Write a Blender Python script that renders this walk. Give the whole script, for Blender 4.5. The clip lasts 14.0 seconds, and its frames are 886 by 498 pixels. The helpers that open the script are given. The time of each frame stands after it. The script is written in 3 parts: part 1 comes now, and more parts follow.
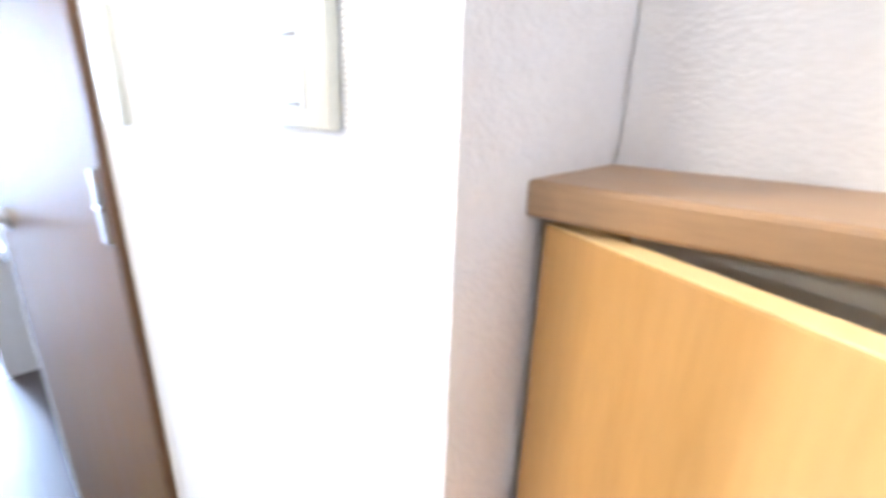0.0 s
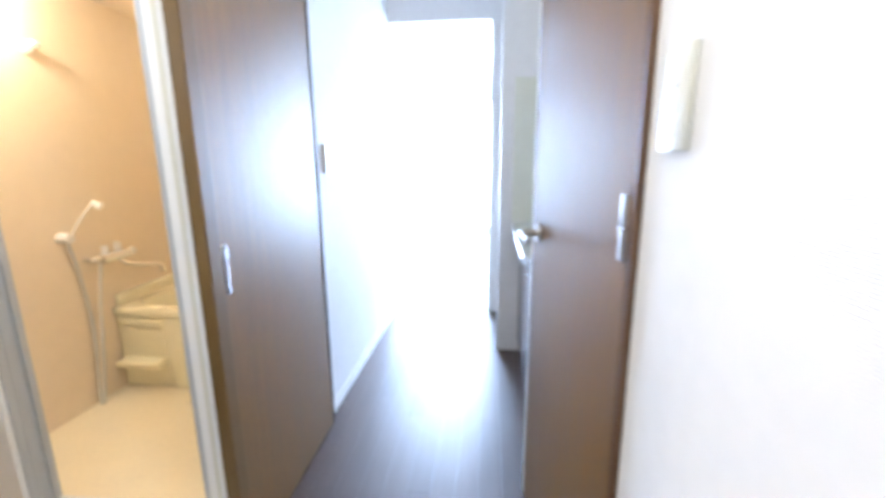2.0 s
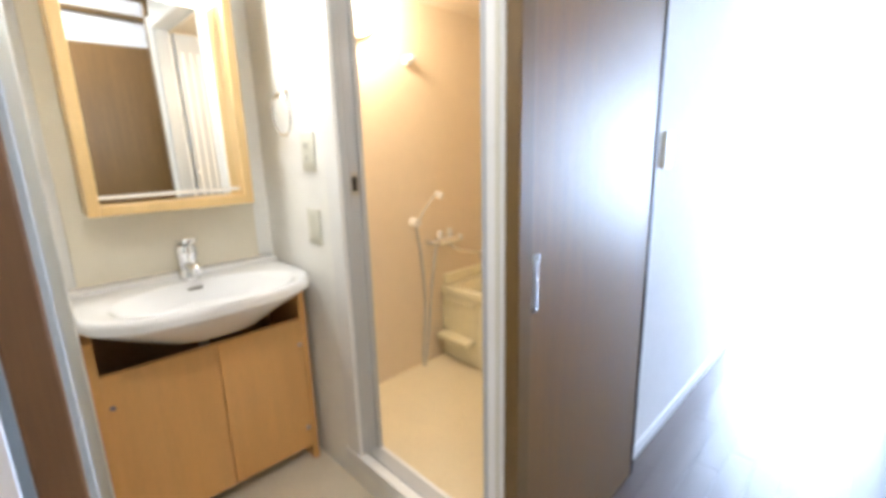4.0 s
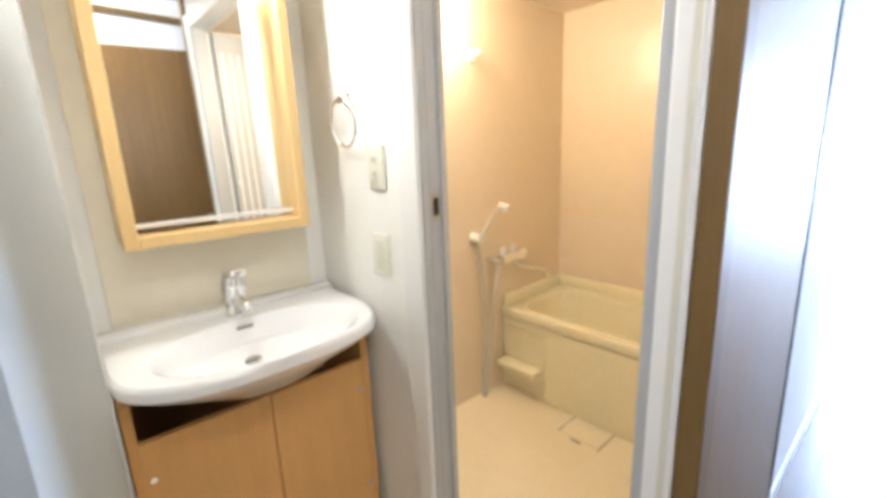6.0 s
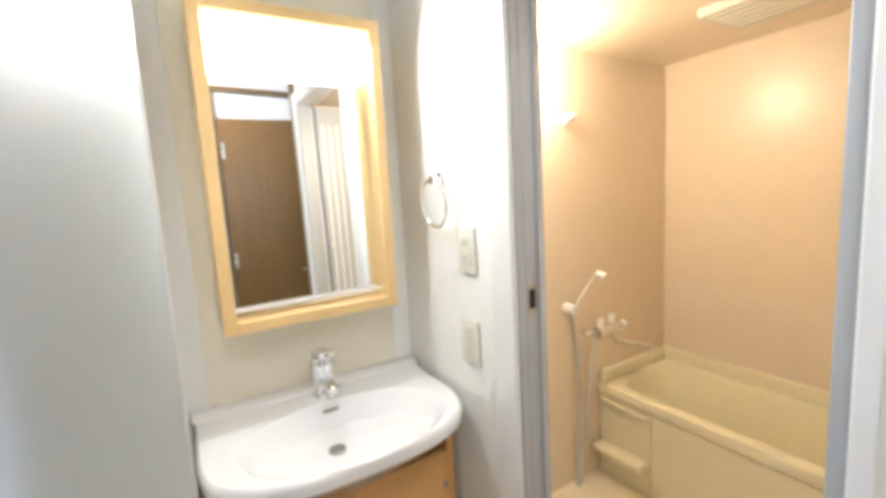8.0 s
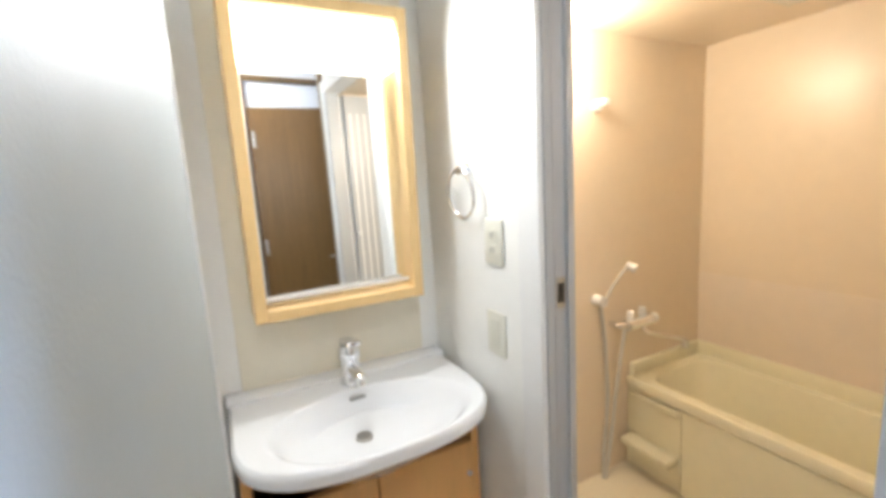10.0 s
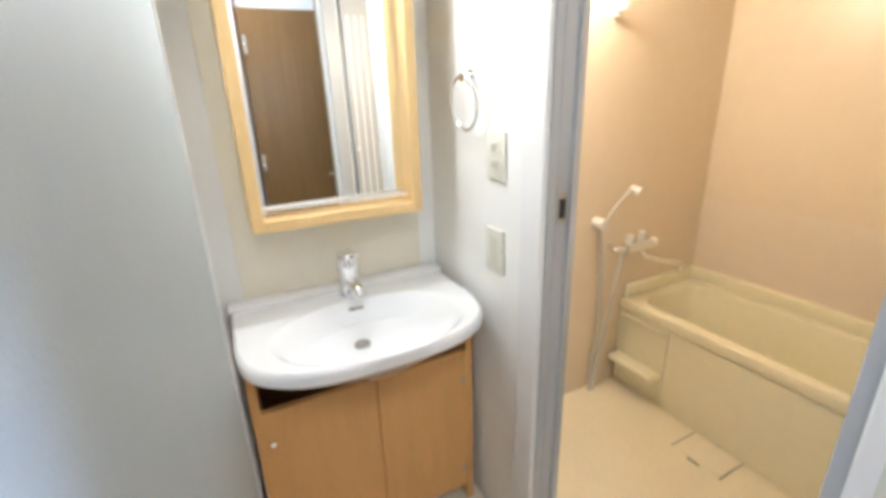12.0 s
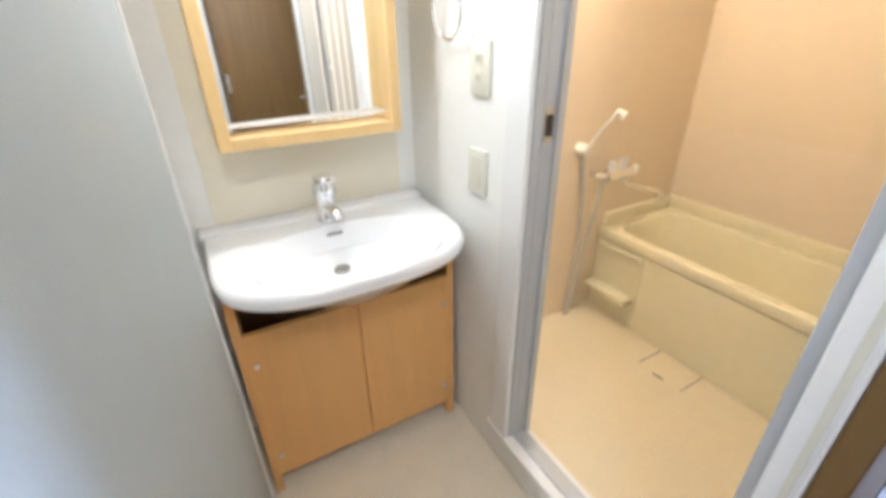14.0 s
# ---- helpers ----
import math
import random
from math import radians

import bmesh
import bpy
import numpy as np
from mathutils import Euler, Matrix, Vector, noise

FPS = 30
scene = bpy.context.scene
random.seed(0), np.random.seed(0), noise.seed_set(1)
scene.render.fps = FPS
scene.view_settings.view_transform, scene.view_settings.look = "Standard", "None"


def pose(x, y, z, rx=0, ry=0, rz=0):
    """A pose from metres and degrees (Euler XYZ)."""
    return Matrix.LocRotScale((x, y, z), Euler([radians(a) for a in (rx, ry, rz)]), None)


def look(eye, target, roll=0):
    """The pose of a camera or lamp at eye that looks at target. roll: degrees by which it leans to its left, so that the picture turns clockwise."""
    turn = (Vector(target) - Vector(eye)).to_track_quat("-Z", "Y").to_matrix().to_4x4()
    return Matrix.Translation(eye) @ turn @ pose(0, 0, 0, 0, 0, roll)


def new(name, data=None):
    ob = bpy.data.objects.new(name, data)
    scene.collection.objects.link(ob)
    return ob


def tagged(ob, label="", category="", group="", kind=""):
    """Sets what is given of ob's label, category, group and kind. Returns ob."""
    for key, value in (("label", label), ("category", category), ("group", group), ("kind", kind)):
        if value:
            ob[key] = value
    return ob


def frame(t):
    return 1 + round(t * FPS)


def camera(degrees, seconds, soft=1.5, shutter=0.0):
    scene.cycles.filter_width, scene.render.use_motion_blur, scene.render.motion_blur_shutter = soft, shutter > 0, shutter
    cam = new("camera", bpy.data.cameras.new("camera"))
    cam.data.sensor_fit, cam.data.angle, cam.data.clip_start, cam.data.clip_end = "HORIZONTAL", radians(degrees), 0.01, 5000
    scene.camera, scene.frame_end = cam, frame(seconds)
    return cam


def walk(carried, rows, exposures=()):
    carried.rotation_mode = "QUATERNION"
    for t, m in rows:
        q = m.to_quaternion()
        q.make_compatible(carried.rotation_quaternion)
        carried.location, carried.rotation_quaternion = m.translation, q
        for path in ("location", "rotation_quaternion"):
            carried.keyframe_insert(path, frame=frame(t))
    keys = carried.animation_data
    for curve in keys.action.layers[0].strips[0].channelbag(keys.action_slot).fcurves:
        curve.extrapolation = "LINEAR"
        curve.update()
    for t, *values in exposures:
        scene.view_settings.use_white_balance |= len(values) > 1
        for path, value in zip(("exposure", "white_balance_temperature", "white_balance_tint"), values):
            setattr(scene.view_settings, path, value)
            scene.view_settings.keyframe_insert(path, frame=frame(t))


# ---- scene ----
cam = camera(91.8, 14.0, soft=4.2, shutter=0.5)
PATH = [
    (0, (0.753, -0.979, 1.193), (2.195, 0.263, 0.577), 1.9),
    (0.5, (0.786, -0.957, 1.191), (1.773, 0.694, 0.646), 1.8),
    (1, (0.778, -0.976, 1.183), (1.252, 0.901, 0.68), 1.6),
    (1.5, (0.73, -1.008, 1.176), (0.851, 0.93, 0.699), 0.1),
    (2, (0.665, -0.931, 1.162), (0.459, 1.012, 0.736), -0.4),
    (2.5, (0.622, -0.824, 1.166), (0.118, 1.065, 0.745), -0.4),
    (3, (0.609, -0.733, 1.152), (-0.273, 1.003, 0.696), 0.5),
    (3.5, (0.581, -0.695, 1.151), (-0.48, 0.935, 0.686), -0.3),
    (4, (0.506, -0.697, 1.163), (-0.897, 0.66, 0.727), -1.6),
    (6.5, (0.138, -0.629, 1.254), (-1.374, 0.603, 0.809), -2.8),
    (7, (0.107, -0.594, 1.309), (-1.518, 0.488, 0.876), -2.2),
    (7.5, (0.095, -0.605, 1.318), (-1.534, 0.481, 0.912), -2.4),
    (8, (0.094, -0.62, 1.324), (-1.617, 0.385, 1.075), -3.3),
    (10.5, (0.081, -0.612, 1.336), (-1.695, 0.239, 0.989), -3.3),
    (11, (0.078, -0.607, 1.324), (-1.678, 0.239, 0.877), -2.9),
    (11.5, (0.074, -0.608, 1.315), (-1.65, 0.245, 0.766), -2.4),
    (12, (0.073, -0.607, 1.304), (-1.626, 0.232, 0.663), -1.9),
    (12.5, (0.062, -0.606, 1.294), (-1.588, 0.231, 0.534), -2.3),
    (13, (0.061, -0.607, 1.277), (-1.552, 0.235, 0.447), -1.9),
    (13.5, (0.054, -0.604, 1.272), (-1.508, 0.234, 0.346), -1.0),
    (14, (0.056, -0.607, 1.266), (-1.493, 0.257, 0.344), -0.9),
]
walk(cam, [(t, look(eye, target, roll)) for t, eye, target, roll in PATH], exposures=[
    (0, 0.74, 6400, 10), (0.5, 0.42, 6500, 10), (1, 0.33, 6450, 10), (1.5, 0.30, 6450, 10), (2.2, 0.24, 6500, 9), (3, 0.16, 6600, 9),
    (4, 0.04, 6850, 10), (6.5, 0.08, 6850, 10), (8, -0.02, 6600, 10), (10.5, -0.14, 6350, 10), (12, -0.02, 6300, 10), (13, 0.02, 6280, 10), (14, 0.16, 6250, 10)])
WINDOW_W, MIRROR_W, ENTRANCE_W, BATH_W, HALL_W = 1150, 12.5, 2, 18, 25

# ---------------- light ----------------
world = bpy.data.worlds.new("world")
scene.world = world
world.use_nodes = True
wn = world.node_tree
sky = wn.nodes.new("ShaderNodeTexSky")
sky.sky_type, sky.sun_disc = "NISHITA", False
sky.sun_elevation, sky.sun_rotation = radians(48), radians(20)
wn.links.new(sky.outputs[0], wn.nodes["Background"].inputs[0])
wn.nodes["Background"].inputs[1].default_value = 0.12

sun = new("sun", bpy.data.lights.new("sun", "SUN"))
sun.data.energy, sun.data.angle, sun.data.color = 3.0, radians(0.5), (1, 0.95, 0.88)
sun.matrix_world = look((1.5, 9, 8), (0.5, 4.2, 0))


def area(name, eye, target, size, size_y, watts, colour):
    lamp = new(name, bpy.data.lights.new(name, "AREA"))
    lamp.data.shape, lamp.data.size, lamp.data.size_y = "RECTANGLE", size, size_y
    lamp.data.energy, lamp.data.color = watts, colour
    lamp.matrix_world = look(eye, target)
    return lamp


area("window_daylight", (0.45, 5.58, 1.05), (0.45, 0, 1.0), 2.2, 1.9, WINDOW_W, (0.47, 0.65, 1.0))
area("mirror_lamp", (-1.066, -0.342, 1.715), (0.0, -0.342, 1.3), 0.38, 0.10, MIRROR_W, (0.96, 0.98, 1.0))
area("entrance_daylight", (0.45, -2.42, 1.3), (0.45, 0, 1.2), 0.6, 1.6, ENTRANCE_W, (1.0, 0.97, 0.94))


def bulb(name, at, watts, colour, radius):
    lamp = new(name, bpy.data.lights.new(name, "POINT"))
    lamp.data.energy, lamp.data.color, lamp.data.shadow_soft_size = watts, colour, radius
    lamp.location = at
    return lamp


bulb("bath_bulb", (-1.07, 0.44, 1.74), BATH_W, (1.0, 0.86, 0.68), 0.06)
bulb("hall_bulb", (0.55, -0.54, 2.27), HALL_W, (1.0, 0.97, 0.94), 0.07)


# ---------------- materials ----------------
def material(name, colour, rough=0.6, metal=0.0, vary=0.06, scale=8.0, stretch=(1, 1, 1), bump=0.0, bump_scale=120.0, coat=0.0, by_object=0.0, shine=0.5):
    """Principled surface, tone varied at a coarse and a fine scale, with fine relief."""
    m = bpy.data.materials.new(name)
    m.use_nodes = True
    nt = m.node_tree
    bs = nt.nodes["Principled BSDF"]
    bs.inputs["Roughness"].default_value, bs.inputs["Metallic"].default_value = rough, metal
    bs.inputs["Coat Weight"].default_value = coat
    bs.inputs["Specular IOR Level"].default_value = shine
    tc = nt.nodes.new("ShaderNodeTexCoord")
    mp = nt.nodes.new("ShaderNodeMapping")
    mp.inputs["Scale"].default_value = stretch
    nt.links.new(tc.outputs["Object"], mp.inputs[0])
    a, b = nt.nodes.new("ShaderNodeTexNoise"), nt.nodes.new("ShaderNodeTexNoise")
    a.inputs["Scale"].default_value, b.inputs["Scale"].default_value = scale, scale * 9
    a.inputs["Detail"].default_value = b.inputs["Detail"].default_value = 4
    for n in (a, b):
        nt.links.new(mp.outputs[0], n.inputs["Vector"])
    mix = nt.nodes.new("ShaderNodeMath")
    mix.operation = "ADD"
    nt.links.new(a.outputs[0], mix.inputs[0])
    nt.links.new(b.outputs[0], mix.inputs[1])
    rng = nt.nodes.new("ShaderNodeMapRange")
    rng.inputs[1].default_value, rng.inputs[2].default_value = 0.6, 1.4
    rng.inputs[3].default_value, rng.inputs[4].default_value = 1 - vary, 1 + vary
    nt.links.new(mix.outputs[0], rng.inputs[0])
    hsv = nt.nodes.new("ShaderNodeHueSaturation")
    hsv.inputs["Color"].default_value = (*colour, 1)
    out = rng.outputs[0]
    if by_object:
        oi, r2, mul = nt.nodes.new("ShaderNodeObjectInfo"), nt.nodes.new("ShaderNodeMapRange"), nt.nodes.new("ShaderNodeMath")
        r2.inputs[3].default_value, r2.inputs[4].default_value = 1 - by_object, 1 + by_object
        nt.links.new(oi.outputs["Random"], r2.inputs[0])
        mul.operation = "MULTIPLY"
        nt.links.new(out, mul.inputs[0])
        nt.links.new(r2.outputs[0], mul.inputs[1])
        out = mul.outputs[0]
    nt.links.new(out, hsv.inputs["Value"])
    nt.links.new(hsv.outputs[0], bs.inputs["Base Color"])
    r3 = nt.nodes.new("ShaderNodeMapRange")
    r3.inputs[3].default_value, r3.inputs[4].default_value = max(0.0, rough * 0.8), min(1.0, rough * 1.2)
    nt.links.new(a.outputs[0], r3.inputs[0])
    nt.links.new(r3.outputs[0], bs.inputs["Roughness"])
    if bump:
        c, bp = nt.nodes.new("ShaderNodeTexNoise"), nt.nodes.new("ShaderNodeBump")
        c.inputs["Scale"].default_value = bump_scale
        nt.links.new(mp.outputs[0], c.inputs["Vector"])
        bp.inputs["Strength"].default_value, bp.inputs["Distance"].default_value = bump, 0.002
        nt.links.new(c.outputs[0], bp.inputs["Height"])
        nt.links.new(bp.outputs[0], bs.inputs["Normal"])
    return m


def ribbed_paper(name, colour, strength, lines=62.0):
    """Vinyl wallpaper with uneven horizontal ribs about 5 mm apart."""
    m = material(name, colour, 0.75, vary=0.035, scale=3)
    nt = m.node_tree
    tc, wv = nt.nodes.new("ShaderNodeTexCoord"), nt.nodes.new("ShaderNodeTexWave")
    wv.bands_direction = "Z"
    wv.inputs["Scale"].default_value, wv.inputs["Distortion"].default_value = lines, 3.0
    wv.inputs["Detail"].default_value, wv.inputs["Detail Scale"].default_value = 3, 1.6
    nz, add = nt.nodes.new("ShaderNodeTexNoise"), nt.nodes.new("ShaderNodeMath")
    nz.inputs["Scale"].default_value = 260
    add.operation = "MULTIPLY_ADD"
    add.inputs[1].default_value = 0.5
    nt.links.new(tc.outputs["Object"], wv.inputs["Vector"])
    nt.links.new(tc.outputs["Object"], nz.inputs["Vector"])
    nt.links.new(nz.outputs[0], add.inputs[0])
    nt.links.new(wv.outputs["Fac"], add.inputs[2])
    bp = nt.nodes.new("ShaderNodeBump")
    bp.inputs["Strength"].default_value, bp.inputs["Distance"].default_value = strength, 0.0025
    nt.links.new(add.outputs[0], bp.inputs["Height"])
    nt.links.new(bp.outputs[0], nt.nodes["Principled BSDF"].inputs["Normal"])
    return m


def glowing(name, colour, strength):
    m = bpy.data.materials.new(name)
    m.use_nodes = True
    bs = m.node_tree.nodes["Principled BSDF"]
    bs.inputs["Base Color"].default_value = (0.85, 0.85, 0.82, 1)
    bs.inputs["Emission Color"].default_value = (*colour, 1)
    bs.inputs["Emission Strength"].default_value = strength
    return m


def clear(name, colour=(1, 1, 1)):
    m = bpy.data.materials.new(name)
    m.use_nodes = True
    bs = m.node_tree.nodes["Principled BSDF"]
    bs.inputs["Base Color"].default_value = (*colour, 1)
    bs.inputs["Roughness"].default_value, bs.inputs["Transmission Weight"].default_value = 0.02, 1.0
    return m


PAPER = ribbed_paper("ribbed_wallpaper", (0.81, 0.795, 0.775), 0.27, 105.0)
PAPER_FINE = material("fine_woven_wallpaper", (0.80, 0.765, 0.735), 0.75, vary=0.05, scale=14, bump=0.6, bump_scale=330)
PAPER_WASH = material("washroom_wallpaper", (0.87, 0.87, 0.84), 0.7, vary=0.03, scale=3, bump=0.25, bump_scale=260)
# Side wall set well below the washroom paper: its shade is in the colour.
PAPER_SIDE_SHADED = material("side_wall_shaded", (0.37, 0.40, 0.40), 0.6, vary=0.03, scale=2, bump=0.2, bump_scale=220)
CREAM = material("cream_back_panel", (0.80, 0.75, 0.62), 0.5, vary=0.03, scale=3)
CEILING = material("ceiling_paper", (0.82, 0.81, 0.79), 0.8, vary=0.03, bump=0.2, bump_scale=150)
DARK_WOOD = material("dark_wood_sheet", (0.185, 0.095, 0.024), 0.42, vary=0.22, scale=6, stretch=(6, 6, 0.35), bump=0.05, bump_scale=60, shine=0.55)
JAMB = material("tan_wood_jamb", (0.15, 0.085, 0.025), 0.45, vary=0.14, scale=6, stretch=(6, 6, 0.4))
CASING = material("brown_wood_casing", (0.105, 0.048, 0.016), 0.45, vary=0.16, scale=6, stretch=(6, 6, 0.4))
BOARDS = material("dark_floor_board", (0.064, 0.040, 0.031), 0.38, vary=0.22, scale=5, stretch=(7, 0.5, 7), bump=0.06, bump_scale=70, by_object=0.16, shine=0.55)
VINYL = material("beige_vinyl_floor", (0.84, 0.76, 0.61), 0.5, vary=0.07, scale=9, bump=0.1, bump_scale=90)
ENTRY_TILE = material("entry_floor", (0.24, 0.21, 0.19), 0.6, vary=0.12, scale=14, bump=0.3)
PALE_WOOD = material("pale_birch_wood", (0.80, 0.56, 0.26), 0.42, vary=0.07, scale=5, stretch=(5, 5, 0.5))
HONEY = material("honey_wood_sheet", (0.72, 0.395, 0.138), 0.45, vary=0.08, scale=6, stretch=(1, 6, 0.5), bump=0.05)
CAB_WOOD = material("shoe_cabinet_wood", (0.55, 0.30, 0.10), 0.22, vary=0.1, scale=6, stretch=(6, 6, 0.5), bump=0.04)
TOP_WOOD = material("cabinet_top_wood", (0.36, 0.215, 0.11), 0.38, vary=0.16, scale=6, stretch=(6, 0.6, 6), bump=0.05)
INSIDE = material("cabinet_lining", (0.62, 0.56, 0.44), 0.6)
# Honey wood darkened to stand for the shade inside the basin cabinet.
SHADE_WOOD = material("honey_wood_shaded", (0.30, 0.16, 0.06), 0.6, vary=0.1)
PORCELAIN = material("white_porcelain", (0.90, 0.91, 0.92), 0.12, vary=0.01, coat=0.4)
WHITE = material("white_resin", (0.82, 0.82, 0.81), 0.4, vary=0.02)
IVORY = material("ivory_plastic", (0.66, 0.65, 0.56), 0.4, vary=0.03)
PLATE = material("switch_plate_plastic", (0.72, 0.71, 0.62), 0.35, vary=0.02)
GREY_LINE = material("grey_gap", (0.25, 0.25, 0.24), 0.6)
ALU = material("anodised_aluminium", (0.46, 0.48, 0.50), 0.38, metal=0.05, vary=0.05, stretch=(1, 1, 0.1))
CHROME = material("chrome", (0.83, 0.84, 0.86), 0.09, metal=1.0, vary=0.02)
NICKEL = material("brushed_nickel", (0.48, 0.46, 0.43), 0.30, metal=1.0, vary=0.05)
STEEL = material("stainless_steel", (0.68, 0.69, 0.70), 0.25, metal=1.0, vary=0.06, stretch=(1, 0.1, 1))
BATH_WALL = material("bath_wall_panel", (0.79, 0.68, 0.53), 0.32, vary=0.03, scale=2)
BATH_LOW = material("bath_lower_panel", (0.80, 0.70, 0.58), 0.30, vary=0.03, scale=2)
BATH_FLOOR = material("bath_floor_resin", (0.84, 0.765, 0.59), 0.42, vary=0.05, scale=6, bump=0.2, bump_scale=140)
TUB = material("ivory_tub_resin", (0.87, 0.83, 0.63), 0.22, vary=0.03, scale=3)
TILE = material("pale_green_kitchen_panel", (0.72, 0.72, 0.60), 0.25, vary=0.04)
DOOR_KITCHEN = material("kitchen_cabinet_sheet", (0.13, 0.115, 0.12), 0.25, vary=0.06)
BLACK = material("black_rubber", (0.02, 0.02, 0.02), 0.6)
HOSE = material("grey_hose", (0.58, 0.57, 0.53), 0.35, vary=0.05)
# Dull tone makes the closed toilet room look dim; also on the hidden slab.
LINING = material("darkened_lining", (0.5, 0.47, 0.42), 0.8)
MIRROR = material("mirror_silver", (0.93, 0.95, 0.94), 0.012, metal=1.0, vary=0.004)
GLASS = clear("glass")
LAMP_GLOW = glowing("lamp_diffuser", (1.0, 0.98, 0.94), 5.0)
BATH_GLOW = glowing("bath_lamp_glass", (1.0, 0.83, 0.6), 9.0)
SKY_GLOW = glowing("bright_outdoors", (0.9, 0.95, 1.0), 6.0)


# ---------------- mesh helpers ----------------
def box(bm, x0, x1, y0, y1, z0, z1, bevel=0.0, seg=2):
    x0, x1, y0, y1, z0, z1 = min(x0, x1), max(x0, x1), min(y0, y1), max(y0, y1), min(z0, z1), max(z0, z1)
    made = bmesh.ops.create_cube(bm, size=1.0, matrix=Matrix.Translation(((x0 + x1) / 2, (y0 + y1) / 2, (z0 + z1) / 2)) @ Matrix.Diagonal((x1 - x0, y1 - y0, z1 - z0, 1)))
    if bevel:
        edges = list({e for v in made["verts"] for e in v.link_edges})
        bmesh.ops.bevel(bm, geom=edges, offset=bevel, segments=seg, affect="EDGES", profile=0.5)
    return bm


def boxes(*specs, bevel=0.0):
    bm = bmesh.new()
    for s in specs:
        box(bm, *s, bevel=bevel)
    return bm


def cyl(bm, a, b, r0, r1=None, seg=20):
    a, b = Vector(a), Vector(b)
    turn = (b - a).to_track_quat("Z", "Y").to_matrix().to_4x4()
    bmesh.ops.create_cone(bm, cap_ends=True, segments=seg, radius1=r0, radius2=r0 if r1 is None else r1, depth=(b - a).length, matrix=Matrix.Translation((a + b) / 2) @ turn)
    return bm


def ball(bm, at, r, scale=(1, 1, 1), seg=18):
    bmesh.ops.create_uvsphere(bm, u_segments=seg, v_segments=seg // 2 + 2, radius=r, matrix=Matrix.Translation(at) @ Matrix.Diagonal((*scale, 1)))
    return bm


def tube(bm, pts, r, seg=10):
    """A round tube along a line of points, smoothed by Catmull-Rom."""
    p = [Vector(q) for q in pts]
    line = []
    for i in range(len(p) - 1):
        a, b, c, d = p[max(i - 1, 0)], p[i], p[i + 1], p[min(i + 2, len(p) - 1)]
        for k in range(6):
            t = k / 6
            line.append(0.5 * ((2 * b) + (c - a) * t + (2 * a - 5 * b + 4 * c - d) * t * t + (3 * b - a - 3 * c + d) * t ** 3))
    line.append(p[-1])
    rings, up = [], Vector((0.31, 0.2, 0.93))
    for i, q in enumerate(line):
        way = (line[min(i + 1, len(line) - 1)] - line[max(i - 1, 0)]).normalized()
        u = way.cross(up).normalized()
        v = way.cross(u)
        rings.append([bm.verts.new(q + r * (math.cos(2 * math.pi * k / seg) * u + math.sin(2 * math.pi * k / seg) * v)) for k in range(seg)])
    for a, b in zip(rings, rings[1:]):
        for k in range(seg):
            bm.faces.new((a[k], a[(k + 1) % seg], b[(k + 1) % seg], b[k]))
    bm.faces.new(rings[0][::-1])
    bm.faces.new(rings[-1])
    return bm


def loft(bm, rings, cap_first=True, cap_last=True):
    vs = [[bm.verts.new(p) for p in ring] for ring in rings]
    n = len(vs[0])
    for a, b in zip(vs, vs[1:]):
        for k in range(n):
            bm.faces.new((a[k], a[(k + 1) % n], b[(k + 1) % n], b[k]))
    if cap_first:
        bm.faces.new(vs[0][::-1])
    if cap_last:
        bm.faces.new(vs[-1])
    bmesh.ops.recalc_face_normals(bm, faces=bm.faces)
    return bm


def mesh_of(name, bm, mat, smooth=False):
    me = bpy.data.meshes.new(name)
    bm.to_mesh(me)
    bm.free()
    me.materials.append(mat)
    if smooth:
        me.shade_smooth()
        me.set_sharp_from_angle(angle=radians(38))
    return me


def solid(name, bm, mat, label="", category="", kind="", smooth=False, group=""):
    return tagged(new(name, mesh_of(name, bm, mat, smooth)), label, category, group, kind)


def thing(name, at, label, category, group="", kind=""):
    ob = new(name)
    ob.location = at
    ob.empty_display_size = 0.05
    return tagged(ob, label, category, group, kind)


def part(name, bm, mat, parent, label="", smooth=False):
    ob = new(name, mesh_of(name, bm, mat, smooth))
    ob.parent = parent
    if not parent.parent:  # meshes are given in world metres
        ob.matrix_parent_inverse = Matrix.Translation(-parent.location)
    return tagged(ob, label)


S = "structure"
W = 0.90          # hall's far side wall
LEFT = -0.030     # hall's washroom-side wall face
CEIL = 2.36
XM = -1.220       # wall behind the wash basin
XS = -1.17        # bath: wall with the taps
YF = 1.40         # bath: wall behind the tub
BR = -0.055       # bath: wall towards the hall
FB = 0.02         # bath floor
CB = 1.87         # bath ceiling
YW = -0.855       # side of the shoe cabinet's recess
XR = 1.09         # back of that recess

# ---------------- structure ----------------
solid("ground", boxes((-40, 40, -40, 60, -0.40, -0.30)), ENTRY_TILE, "plain grey ground outside the flat", "ground", S)
solid("floor_slab", boxes((-2.0, 2.6, -2.6, 5.7, -0.20, -0.019)), LINING, "hidden floor slab below the boards", "floor", S)
solid("floor_washroom", boxes((XM, LEFT, -0.70, 0.0, -0.016, 0.0)), VINYL, "beige vinyl washroom floor", "floor", S)
solid("ceiling_hall", boxes((-2.0, 2.6, -2.6, 5.7, CEIL, CEIL + 0.06)), CEILING, "white papered hall and room ceiling", "ceiling", S)
solid("ceiling_washroom", boxes((XM, LEFT - 0.06, -0.69, 0.0, 2.18, 2.20)), CEILING, "white washroom ceiling", "ceiling", S)

